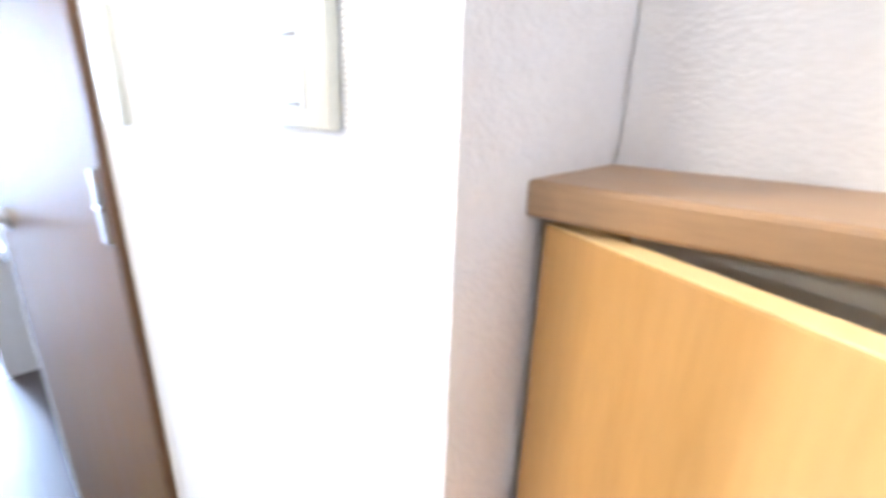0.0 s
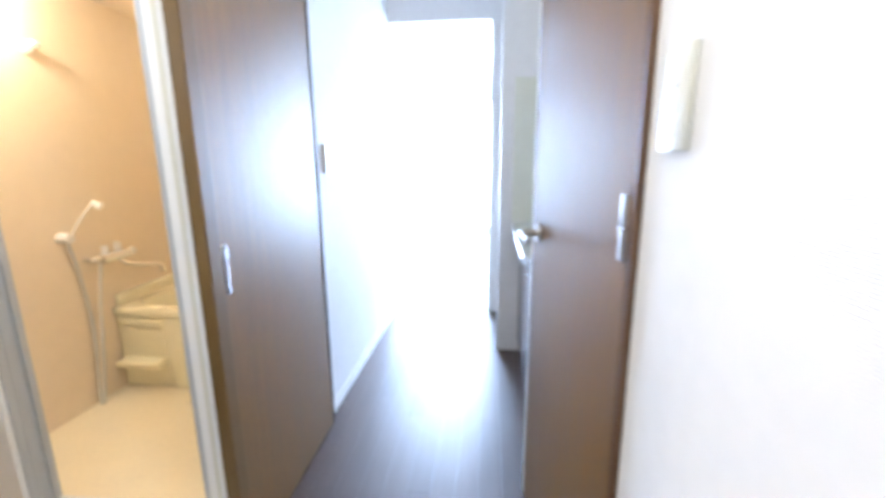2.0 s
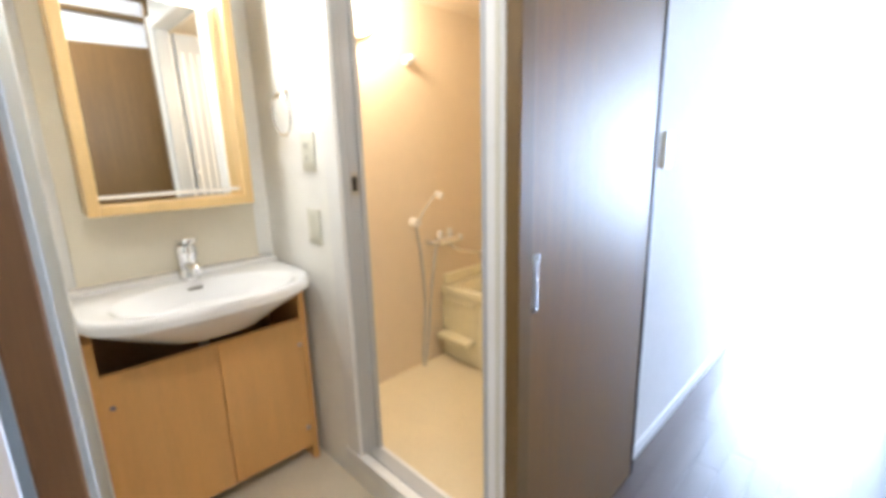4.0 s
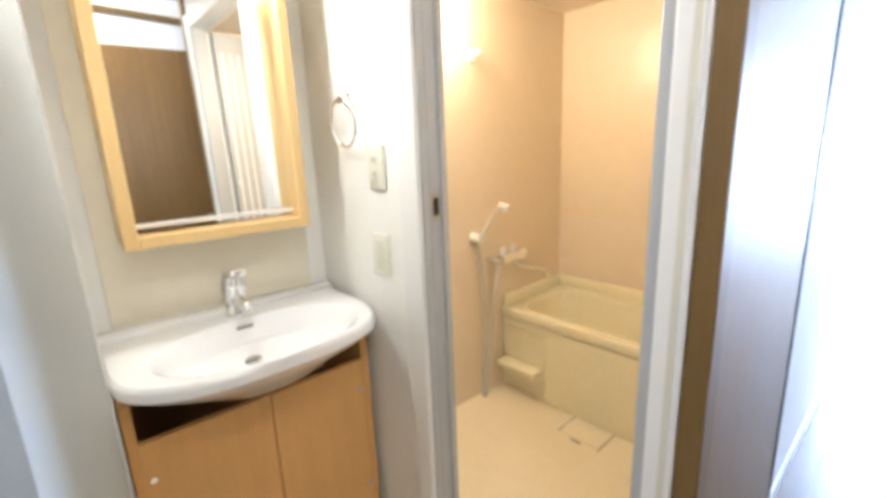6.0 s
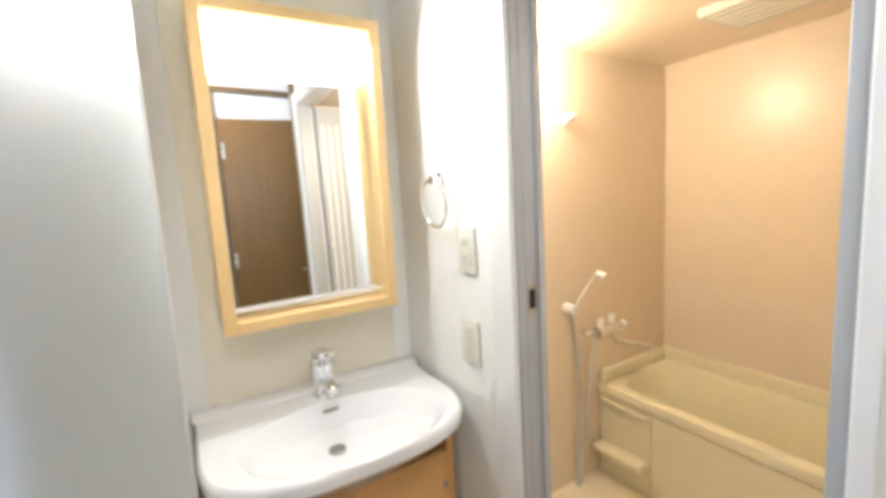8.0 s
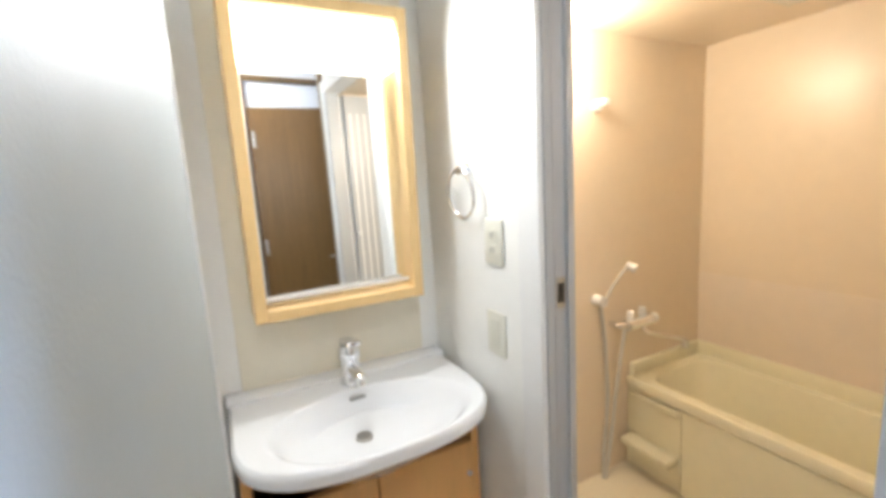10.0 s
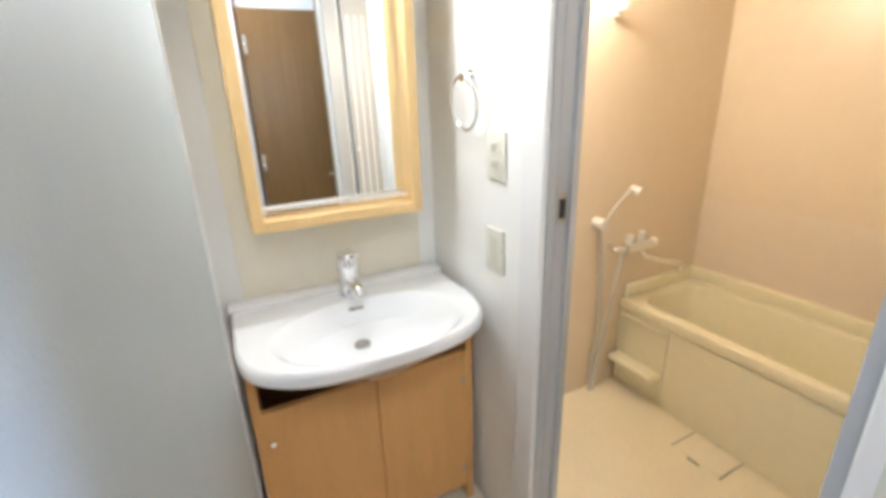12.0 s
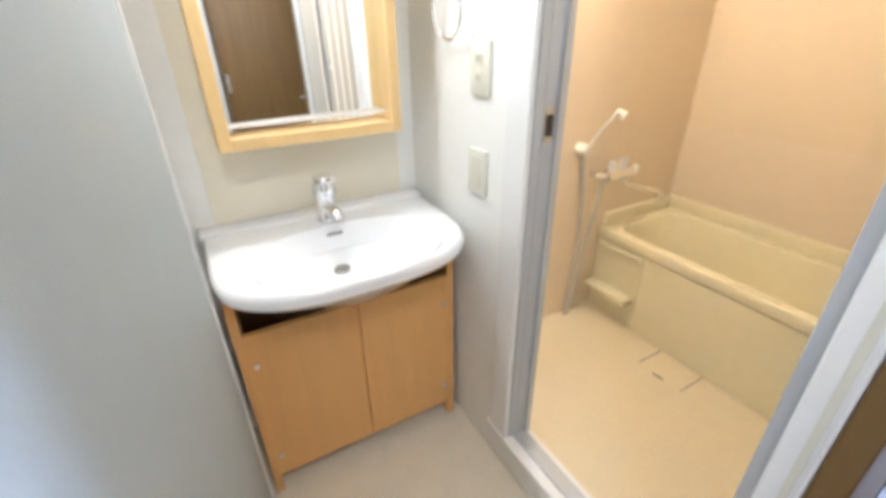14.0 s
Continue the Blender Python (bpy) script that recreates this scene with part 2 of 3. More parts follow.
# hall, washroom side: opening from y -0.69 to 0.03, header from 2.0
solid("wall_hall_near", boxes((LEFT - 0.02, LEFT, -2.5, -0.748, 0, CEIL), (LEFT - 0.06, LEFT, -0.74, 0.86, 2.03, CEIL)), PAPER, "white ribbed vinyl wallpapered hall wall", "wall", S)
solid("wall_corridor", boxes((LEFT - 0.02, LEFT, 0.042, 2.185, 0, 2.03), (LEFT - 0.02, LEFT, 0.86, 2.185, 2.03, CEIL)), PAPER, "white wallpapered corridor wall", "wall", S)
solid("baseboard_corridor", boxes((LEFT, LEFT + 0.006, 0.75, 2.18, 0, 0.055), bevel=0.002), WHITE, "low pale baseboard along the corridor", "baseboard", S)
# hall, toilet side
solid("wall_hall_far", boxes((W, W + 0.09, YW, -0.25, 0, CEIL), (W, W + 0.09, 0.490, 0.62, 0, CEIL), (W, W + 0.09, -0.25, 0.490, 2.205, CEIL),
      (W, W + 0.09, 0.62, 1.526, 2.06, CEIL)), PAPER, "white ribbed vinyl wallpapered hall wall", "wall", S)
solid("wall_recess_side", boxes((W + 0.09, 1.30, YW, -0.76, 0, CEIL), (W + 0.0004, XR, YW - 0.004, YW - 0.0002, 0, CEIL)), PAPER_FINE, "shaded ribbed wallpaper beside the shoe cabinet", "wall", S)
solid("wall_recess_back", boxes((XR, 1.30, -1.90, YW - 0.005, 0, CEIL)), PAPER_FINE, "cream wallpapered wall behind the shoe cabinet", "wall", S)
solid("wall_recess_end", boxes((W, 1.30, -2.5, -1.90, 0, CEIL)), PAPER_FINE, "wallpapered wall by the entrance", "wall", S)
solid("wall_entrance", boxes((-0.2, 1.3, -2.56, -2.50, 0, CEIL)), PAPER, "plain entrance wall", "wall", S)
# plain box added as the unseen toilet room behind the ajar door
solid("wall_toilet", boxes((1.70, 1.76, -0.76, 0.62, 0, CEIL), (W + 0.09, 1.70, -0.76, -0.70, 0, CEIL), (W + 0.09, 1.70, 0.56, 0.62, 0, CEIL)), LINING, "plain unseen walls of the toilet room, darkened in colour to look dim", "wall", S)
# kitchen alcove and living room
solid("wall_kitchen_back", boxes((1.42, 1.48, 0.62, 2.30, 0, CEIL)), PAPER, "white kitchen alcove wall", "wall", S)
solid("wall_partition", boxes((0.741, 1.42, 1.526, 1.62, 0, CEIL)), PAPER, "white partition wall beside the kitchen counter", "wall", S)
solid("wall_living_front", boxes((0.685, 2.6, 2.185, 2.30, 0, CEIL), (-2.0, LEFT, 2.185, 2.30, 0, CEIL), (LEFT, 0.685, 2.185, 2.30, 2.04, CEIL)), PAPER, "white wall with an opening into the bright room", "wall", S)
solid("wall_living_left", boxes((-2.06, -2.0, 2.185, 5.7, 0, CEIL)), PAPER, "white living room wall", "wall", S)
solid("wall_living_right", boxes((2.6, 2.66, 2.185, 5.7, 0, CEIL)), PAPER, "white living room wall", "wall", S)
solid("wall_window", boxes((-2.0, -0.65, 5.50, 5.62, 0, CEIL), (1.55, 2.6, 5.50, 5.62, 0, CEIL), (-0.65, 1.55, 5.50, 5.62, 2.02, CEIL)), PAPER, "white wall round the balcony window", "wall", S)
for n, (x0, x1, y0, y1) in enumerate(((0.685, 0.70, 2.175, 2.31), (0.741, 0.76, 1.518, 1.628))):
    solid("trim_%d" % (n + 1), boxes((x0 - 0.012, x0, y0, y1, 0.0, 2.04), bevel=0.002), WHITE, "white corner trim at the wall's end", "trim", S)

# washroom walls
solid("wall_washroom_back", boxes((XM - 0.09, XM, -0.75, 0.10, 0, 2.2)), PAPER_WASH, "white wall behind the basin", "wall", S)
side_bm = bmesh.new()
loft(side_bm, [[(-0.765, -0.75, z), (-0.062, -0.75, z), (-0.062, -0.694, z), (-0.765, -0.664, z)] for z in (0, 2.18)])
solid("wall_washroom_side", side_bm, PAPER_SIDE_SHADED, "smooth side wall of the washroom, its shade put into a grey colour", "wall", S)
solid("wall_niche_side", boxes((XM, -0.765, -0.74, -0.700, 0, 2.18)), PAPER_WASH, "white side of the basin niche", "wall", S)
solid("trim_niche", boxes((-0.778, -0.764, -0.690, -0.660, 0, 2.18), bevel=0.002), WHITE, "thin white edge strip of the side wall", "trim", S)
solid("wall_bath_front", boxes((XM, -0.715, 0.0, 0.07, 0, 2.2), (-0.715, LEFT - 0.02, 0.0, 0.07, 1.90, 2.2), (-0.715, LEFT - 0.02, 0.0, 0.07, 0, 0.09)), PAPER_WASH, "white wall with the towel ring and sockets", "wall", S)
solid("panel_mirror_back", boxes((XM, XM + 0.008, -0.625, -0.060, 0.77, 2.10), bevel=0.002), CREAM, "cream back panel between basin and mirror", "wall", S)

# bath unit shell
solid("wall_bath_taps", boxes((XS - 0.05, XS, 0.07, YF, FB - 0.03, CB + 0.03)), BATH_WALL, "warm beige glossy bath wall panel with taps", "wall", S)
solid("wall_bath_far", boxes((XS - 0.05, BR + 0.02, YF, YF + 0.05, FB - 0.03, CB + 0.03)), BATH_WALL, "warm beige glossy bath wall panel behind the tub", "wall", S)
solid("wall_bath_hall", boxes((BR, BR + 0.0045, 0.09, YF, FB - 0.03, CB + 0.03)), BATH_WALL, "warm beige bath wall panel", "wall", S)
solid("wall_bath_inner_front", boxes((XS, -0.715, 0.07, 0.076, FB - 0.03, CB), (-0.715, BR, 0.07, 0.076, 1.85, CB), (-0.715, BR, 0.07, 0.076, FB - 0.03, 0.088)), BATH_WALL, "beige bath wall beside the door", "wall", S)
solid("ceiling_bath", boxes((XS, BR, 0.0765, YF, CB, CB + 0.03)), BATH_WALL, "beige bath ceiling panel", "ceiling", S)
solid("panel_bath_low", boxes((XS + 0.001, BR - 0.001, YF - 0.003, YF - 0.0002, 0.50, 0.84)), BATH_LOW, "pinkish lower band of the bath wall above the tub", "wall", S)
solid("floor_bath", boxes((XS, BR, 0.0765, YF, FB - 0.03, FB)), BATH_FLOOR, "cream resin bath floor", "floor", S)
solid("floor_toilet", boxes((W, 1.70, -0.70, 0.56, -0.016, 0.0)), VINYL, "beige toilet floor", "floor", S)
solid("floor_entry", boxes((LEFT, XR, -2.5, -1.30, -0.017, -0.004)), ENTRY_TILE, "grey entrance floor", "floor", S)

# ---------------- hall: frames and doors ----------------
def frame_opening(name, label, y0, y1, x0, x1, top, w, mat, proud=0.0, near=0.034, head=0.034):
    f = thing(name, ((x0 + x1) / 2, y0, 0), label, "door frame", kind=S)
    part("jamb", boxes((x0, x1, y0 - near, y0, 0, top), bevel=0.003), CASING, f)
    part("jamb", boxes((x0, x1 + proud, y1, y1 + w, 0, top), bevel=0.003), mat, f)
    part("head", boxes((x0, x1, y0 - near, y1 + w, top, top + head), bevel=0.003), mat, f)
    return f


frame_opening("door_frame_1", "brown wooden frame of the washroom opening", -0.70, -0.011, -0.022, 0.010, 2.0, 0.048, JAMB, 0.004)
frame_opening("door_frame_2", "brown wooden frame of the toilet door", -0.236, 0.395, W - 0.012, W + 0.10, 2.17, 0.095, JAMB, near=0.014)
solid("panel_over_door", boxes((W + 0.02, W + 0.05, -0.236, 0.395, 2.002, 2.17), bevel=0.002), WHITE, "plain white panel above the toilet door", "panel", S)

# sliding washroom door, pushed open along the corridor wall
slide = thing("sliding_door", (-0.015, 0.38, 0), "dark brown wooden sliding door pushed open along the corridor wall", "sliding door")
leaf = part("leaf", boxes((-0.0285, 0.0, 0.044, 0.703, 0.008, 2.0), bevel=0.003), DARK_WOOD, slide)
part("edge_strip", boxes((-0.0290, 0.003, 0.703, 0.716, 0.008, 2.0), bevel=0.002), BLACK, slide, "black rubber edge strip")
bm = boxes((0.0, 0.004, 0.054, 0.078, 0.815, 0.945), bevel=0.0019)
pull = part("finger_pull", bm, CHROME, slide, "oblong chrome finger pull", smooth=True)
part("pull_recess", boxes((0.004, 0.0048, 0.060, 0.072, 0.827, 0.933)), GREY_LINE, pull)
part("track", boxes((-0.0285, 0.002, 0.045, 0.80, 2.002, 2.028), bevel=0.002), CASING, slide, "brown top rail")

# toilet door, ajar: hinged near the entrance, free edge in the hall
ang = math.atan2(0.088, 0.62)
toilet = thing("hinged_door", (0.889, -0.234, 0), "dark brown flush wooden door standing slightly ajar into the hall", "door")


def swung(bm):
    bmesh.ops.transform(bm, verts=bm.verts, matrix=Matrix.Translation((0.889, -0.234, 0)) @ Matrix.Rotation(ang, 4, "Z"))
    return bm


part("leaf", swung(boxes((0.0, 0.034, 0.004, 0.615, 0.01, 1.99), bevel=0.002)), DARK_WOOD, toilet)
for z0, z1 in ((0.01, 0.163), (0.277, 0.987), (1.101, 1.723), (1.837, 1.99)):
    part("hinge_band", swung(boxes((-0.0012, 0.001, 0.002, 0.018, z0, z1), bevel=0.0004)), DARK_WOOD, toilet)
part("edge_band", swung(boxes((-0.001, 0.035, 0.6152, 0.6285, 0.01, 1.99))), WHITE, toilet, "pale edge band")
bm = bmesh.new()
cyl(bm, (-0.008, 0.545, 0.943), (0, 0.545, 0.943), 0.026, seg=28)
rose = part("rose", swung(bm), NICKEL, toilet, "round nickel rose", smooth=True)
bm = bmesh.new()
tube(bm, [(-0.006, 0.545, 0.943), (-0.045, 0.545, 0.943), (-0.057, 0.535, 0.943), (-0.058, 0.48, 0.941), (-0.056, 0.435, 0.939)], 0.0095, seg=12)
part("lever", swung(bm), NICKEL, toilet, "nickel lever handle", smooth=True)
for z in (0.22, 1.044, 1.78):
    part("hinge_seat", swung(boxes((-0.001, 0.0005, 0.000, 0.019, z - 0.056, z + 0.056))), JAMB, toilet, "brown hinge seat")
    for z0, z1 in ((z - 0.054, z - 0.004), (z + 0.004, z + 0.054)):
        bm = boxes((-0.004, 0.0, 0.010, 0.032, z0, z1), bevel=0.001)
        h = part("hinge", swung(bm), NICKEL, toilet, "nickel hinge plate", smooth=True)
    bm = bmesh.new()
    cyl(bm, (-0.004, 0.006, z), (-0.004, 0.030, z), 0.0035, seg=12)
    part("hinge_pin", swung(bm), CHROME, toilet, smooth=True)


def switch_plate(name, label, at, normal, side, rockers, height=0.12, width=0.07):
    """A wall plate: at is its middle, normal points off the wall, side along it."""
    at, n, s = Vector(at), Vector(normal), Vector(side)
    m = Matrix.Translation(at) @ Matrix((s, (0, 0, 1), n)).transposed().to_4x4()
    ob = thing(name, at, label, "switch", "wall plates")

    def put(bm):
        bmesh.ops.transform(bm, verts=bm.verts, matrix=m)
        return bm

    part("plate", put(boxes((-width / 2, width / 2, -height / 2, height / 2, 0, 0.009), bevel=0.003)), PLATE, ob, smooth=True)
    for v, h in rockers:
        r = part("rocker", put(boxes((-0.014, 0.014, v - h / 2, v + h / 2, 0.009, 0.0102), bevel=0.0005)), WHITE, ob, smooth=True)
        part("mark", put(boxes((-0.009, 0.009, v - h / 2 + 0.0015, v - h / 2 + 0.0035, 0.0099, 0.0106))), GREY_LINE, r)
    return ob


switch_plate("light_switch", "cream plastic switch plate with two small keys", (W, -0.346, 1.227), (-1, 0, 0), (0, -1, 0), ((0.026, 0.024), (-0.006, 0.024), (-0.036, 0.020)), 0.124, 0.080)
switch_plate("light_switch", "cream plastic switch plate with three keys by the entrance", (W, -0.743, 1.240), (-1, 0, 0), (0, -1, 0), ((0.036, 0.026), (0.0, 0.026), (-0.036, 0.026)))
switch_plate("light_switch", "cream plastic switch plate on the corridor wall", (LEFT, 0.882, 1.152), (1, 0, 0), (0, 1, 0), ((0.0, 0.05),))

# ---------------- shoe cabinet in the recess ----------------
shoe = thing("shoe_cabinet", (1.1, -1.3, 0), "honey brown wooden shoe cabinet with one door open", "cabinet")
CX, CY0, CY1, CT = 0.975, -1.74, YW - 0.010, 1.158
part("top_board", boxes((CX - 0.012, XR - 0.001, CY0 - 0.01, CY1 + 0.010, CT - 0.021, CT), bevel=0.003), TOP_WOOD, shoe, "brown wooden top board")
part("side_panel", boxes((CX + 0.018, XR - 0.005, CY1 - 0.018, CY1, 0.0, CT - 0.022), bevel=0.001), CAB_WOOD, shoe)
part("side_panel", boxes((CX + 0.018, XR - 0.005, CY0, CY0 + 0.018, 0.0, CT - 0.022), bevel=0.001), CAB_WOOD, shoe)
part("back_panel", boxes((1.198, XR - 0.005, CY0 + 0.018, CY1 - 0.018, 0.05, CT - 0.022)), INSIDE, shoe)
for z in (0.05, 0.33, 0.60, 0.86):
    part("shelf", boxes((CX + 0.022, XR - 0.012, CY0 + 0.018, CY1 - 0.018, z, z + 0.016)), INSIDE, shoe)
part("door", boxes((CX, CX + 0.017, CY0, CY0 + 0.424, 0.06, CT - 0.026), bevel=0.0015), CAB_WOOD, shoe, "closed honey wood door")
bm = boxes((0.0, 0.017, -0.424, 0.0, 0.06, CT - 0.026), bevel=0.0015)
bmesh.ops.transform(bm, verts=bm.verts, matrix=Matrix.Translation((CX, CY1, 0)) @ Matrix.Rotation(radians(-25), 4, "Z"))
open_door = part("door", bm, CAB_WOOD, shoe, "honey wood door standing open")
bm = boxes((0.0005, 0.0165, -0.4235, -0.001, CT - 0.0262, CT - 0.0252))
bmesh.ops.transform(bm, verts=bm.verts, matrix=Matrix.Translation((CX, CY1, 0)) @ Matrix.Rotation(radians(-25), 4, "Z"))
part("edge_band", bm, PALE_WOOD, open_door, "pale edge band")

# entrance door behind the camera
entry = thing("entrance_door", (0.45, -2.48, 0), "plain grey steel entrance door", "door")
part("leaf", boxes((0.05, 0.86, -2.50, -2.455, 0.0, 2.0), bevel=0.004), ALU, entry)

solid("trim_kitchen", boxes((0.852, W + 0.06, 0.622, 0.660, 0, CEIL), bevel=0.003), WHITE, "white wall end post beside the kitchen counter", "trim", S)

# ---------------- kitchen alcove ----------------
kit = thing("kitchen_counter", (1.1, 1.1, 0), "kitchen counter with a stainless steel top and grey glossy doors", "kitchen counter")
part("worktop", boxes((0.795, 1.42, 0.665, 1.524, 0.750, 0.785), bevel=0.008), STEEL, kit, "stainless steel worktop")
part("carcass", boxes((0.87, 1.42, 0.67, 1.524, 0.08, 0.750)), WHITE, kit)
part("plinth", boxes((0.90, 1.40, 0.67, 1.524, 0.0, 0.08)), BLACK, kit, "black plinth")
for y0, y1 in ((0.672, 0.978), (0.982, 1.288), (1.292, 1.522)):
    d = part("door", boxes((0.85, 0.869, y0, y1, 0.085, 0.655), bevel=0.002), DOOR_KITCHEN, kit)
    part("grip", boxes((0.842, 0.85, y0 + 0.02, y1 - 0.02, 0.640, 0.651), bevel=0.002), STEEL, d)
part("drawer", boxes((0.85, 0.869, 0.672, 1.522, 0.660, 0.747), bevel=0.002), DOOR_KITCHEN, kit)
sink = thing("kitchen_sink", (1.1, 1.25, 0.785), "stainless steel sink rim with a tap", "sink")
part("rim", boxes((0.88, 0.90, 1.0, 1.45, 0.7855, 0.791), (1.30, 1.32, 1.0, 1.45, 0.7855, 0.791), (0.90, 1.30, 1.0, 1.02, 0.7855, 0.791), (0.90, 1.30, 1.43, 1.45, 0.7855, 0.791), bevel=0.002), STEEL, sink)
bm = bmesh.new()
tube(bm, [(1.36, 1.23, 0.785), (1.36, 1.23, 0.935), (1.34, 1.23, 0.995), (1.22, 1.23, 1.005), (1.16, 1.23, 0.965)], 0.011)
part("tap", bm, CHROME, sink, "chrome tap", smooth=True)
solid("splash_panel", boxes((0.80, 1.419, 1.514, 1.525, 0.787, 1.565), bevel=0.001), TILE, "pale green kitchen splash panel", "splash panel", S)
solid("splash_panel_back", boxes((1.409, 1.4195, 0.665, 1.514, 0.787, 1.565), bevel=0.001), TILE, "pale green kitchen splash panel", "splash panel", S)
hood = thing("wall_cupboard", (1.25, 1.1, 1.62), "beige kitchen wall cupboard", "cupboard")
part("body", boxes((1.07, 1.418, 0.67, 1.524, 1.66, 2.05), bevel=0.003), IVORY, hood)
for y0, y1 in ((0.672, 1.131), (1.135, 1.522)):
    part("door", boxes((1.052, 1.069, y0, y1, 1.662, 2.048), bevel=0.002), IVORY, hood)

# ---------------- living room window ----------------
win = thing("window_1", (0.45, 5.53, 0), "large bright aluminium sliding balcony window", "window", kind=S)
part("window_frame", boxes((-0.65, -0.60, 5.51, 5.56, 0.0, 2.02), (1.50, 1.55, 5.51, 5.56, 0.0, 2.02), (-0.60, 1.50, 5.51, 5.56, 1.97, 2.02), (-0.60, 1.50, 5.51, 5.56, 0.0, 0.05)), ALU, win)
for x0, x1, y in ((-0.60, 0.47, 5.525), (0.43, 1.50, 5.545)):
    sash = part("sash", boxes((x0, x0 + 0.06, y, y + 0.018, 0.05, 1.97), (x1 - 0.06, x1, y, y + 0.018, 0.05, 1.97), (x0 + 0.06, x1 - 0.06, y, y + 0.018, 0.05, 0.12), (x0 + 0.06, x1 - 0.06, y, y + 0.018, 1.92, 1.97)), ALU, win)
    pane = part("pane", boxes((x0 + 0.06, x1 - 0.06, y + 0.006, y + 0.011, 0.12, 1.92)), GLASS, sash)
    pane.visible_shadow = False
solid("backdrop", boxes((-30, 30, 55, 55.1, -0.3, 16)), SKY_GLOW, "bright hazy distance beyond the balcony", "backdrop", S)

# ---------------- washroom: basin unit ----------------
van = thing("wash_stand", (-1.0, -0.345, 0), "white porcelain wash basin on a honey wood cabinet", "wash basin")
BX, BY, TOPZ = -0.985, -0.341, 0.771


def outline(a):
    """Counter's outline from its middle: square at the wall, bow-shaped in front."""
    dx, dy = math.cos(a), math.sin(a)
    if dx >= 0:
        r = (abs(dy / 0.325) ** 2.9 + abs(dx / 0.250) ** 2.9) ** (-1 / 2.9)
    else:
        r = min(0.325 / max(abs(dy), 1e-6), 0.234 / max(abs(dx), 1e-6))
    return r


def ring_at(scale, z, grow=0.0, n=96):
    out = []
    for k in range(n):
        a = 2 * math.pi * k / n
        r = outline(a) * scale + grow
        out.append((BX + r * math.cos(a), BY + r * math.sin(a), z))
    return out


def bowl_ring(f, z, n=96, cx=-0.908):
    return [(cx + 0.168 * f * math.cos(2 * math.pi * k / n), BY + 0.012 + 0.255 * f * math.sin(2 * math.pi * k / n), z) for k in range(n)]


bm = bmesh.new()
rings = [bowl_ring(0.30, TOPZ - 0.158, cx=-0.970), bowl_ring(0.62, TOPZ - 0.133, cx=-0.950), ring_at(0.80, TOPZ - 0.073), ring_at(0.94, TOPZ - 0.047), ring_at(1.0, TOPZ - 0.040, -0.010), ring_at(1.0, TOPZ - 0.034, -0.002), ring_at(1.0, TOPZ - 0.015), ring_at(1.0, TOPZ - 0.006, -0.003), ring_at(1.0, TOPZ, -0.010)]
rings += [bowl_ring(1.04, TOPZ - 0.001), bowl_ring(1.0, TOPZ - 0.005), bowl_ring(0.94, TOPZ - 0.024, cx=-0.912), bowl_ring(0.84, TOPZ - 0.052, cx=-0.920), bowl_ring(0.66, TOPZ - 0.074, cx=-0.950), bowl_ring(0.40, TOPZ - 0.086, cx=-0.952), bowl_ring(0.12, TOPZ - 0.090, cx=-0.960)]
loft(bm, rings)
basin = part("basin", bm, PORCELAIN, van, "glossy white porcelain basin with an oval bowl", smooth=True)
bm = boxes((XM + 0.001, XM + 0.075, BY - 0.330, BY + 0.330, TOPZ - 0.008, TOPZ + 0.011), bevel=0.008)
part("back_ledge", bm, PORCELAIN, basin, smooth=True)
bm = bmesh.new()
cyl(bm, (BX + 0.025, BY - 0.012, TOPZ - 0.090), (BX + 0.025, BY - 0.012, TOPZ - 0.083), 0.023, 0.021, seg=24)
part("drain", bm, NICKEL, basin, "round metal drain", smooth=True)
bm = boxes((-0.022, 0.022, -0.0045, 0.0045, -0.002, 0.003), bevel=0.001)
bmesh.ops.transform(bm, verts=bm.verts, matrix=Matrix.Translation((BX - 0.075, BY + 0.005, TOPZ - 0.026)) @ Matrix.Rotation(radians(90), 4, "Z") @ Matrix.Rotation(radians(-58), 4, "X"))
part("overflow", bm, GREY_LINE, basin, "dark overflow slot")
# mixer tap
tx, ty = BX - 0.135, BY + 0.006
bm = bmesh.new()
loft(bm, [[(tx + r * math.cos(2 * math.pi * k / 24), ty + r * math.sin(2 * math.pi * k / 24), z) for k in range(24)] for r, z in ((0.034, TOPZ), (0.034, TOPZ + 0.008), (0.029, TOPZ + 0.020), (0.028, TOPZ + 0.068), (0.033, TOPZ + 0.078), (0.034, TOPZ + 0.102), (0.026, TOPZ + 0.116))])
tap = part("tap", bm, CHROME, van, "chrome single-lever mixer tap", smooth=True)
bm = bmesh.new()
tube(bm, [(tx + 0.005, ty, TOPZ + 0.040), (tx + 0.055, ty, TOPZ + 0.050), (tx + 0.098, ty, TOPZ + 0.046), (tx + 0.110, ty, TOPZ + 0.030)], 0.018, seg=14)
part("spout", bm, CHROME, tap, smooth=True)
bm = boxes((-0.030, 0.072, -0.021, 0.021, 0, 0.016), bevel=0.005)
bmesh.ops.transform(bm, verts=bm.verts, matrix=Matrix.Translation((tx, ty, TOPZ + 0.116)) @ Matrix.Rotation(radians(-10), 4, "Y"))
part("lever", bm, CHROME, tap, smooth=True)
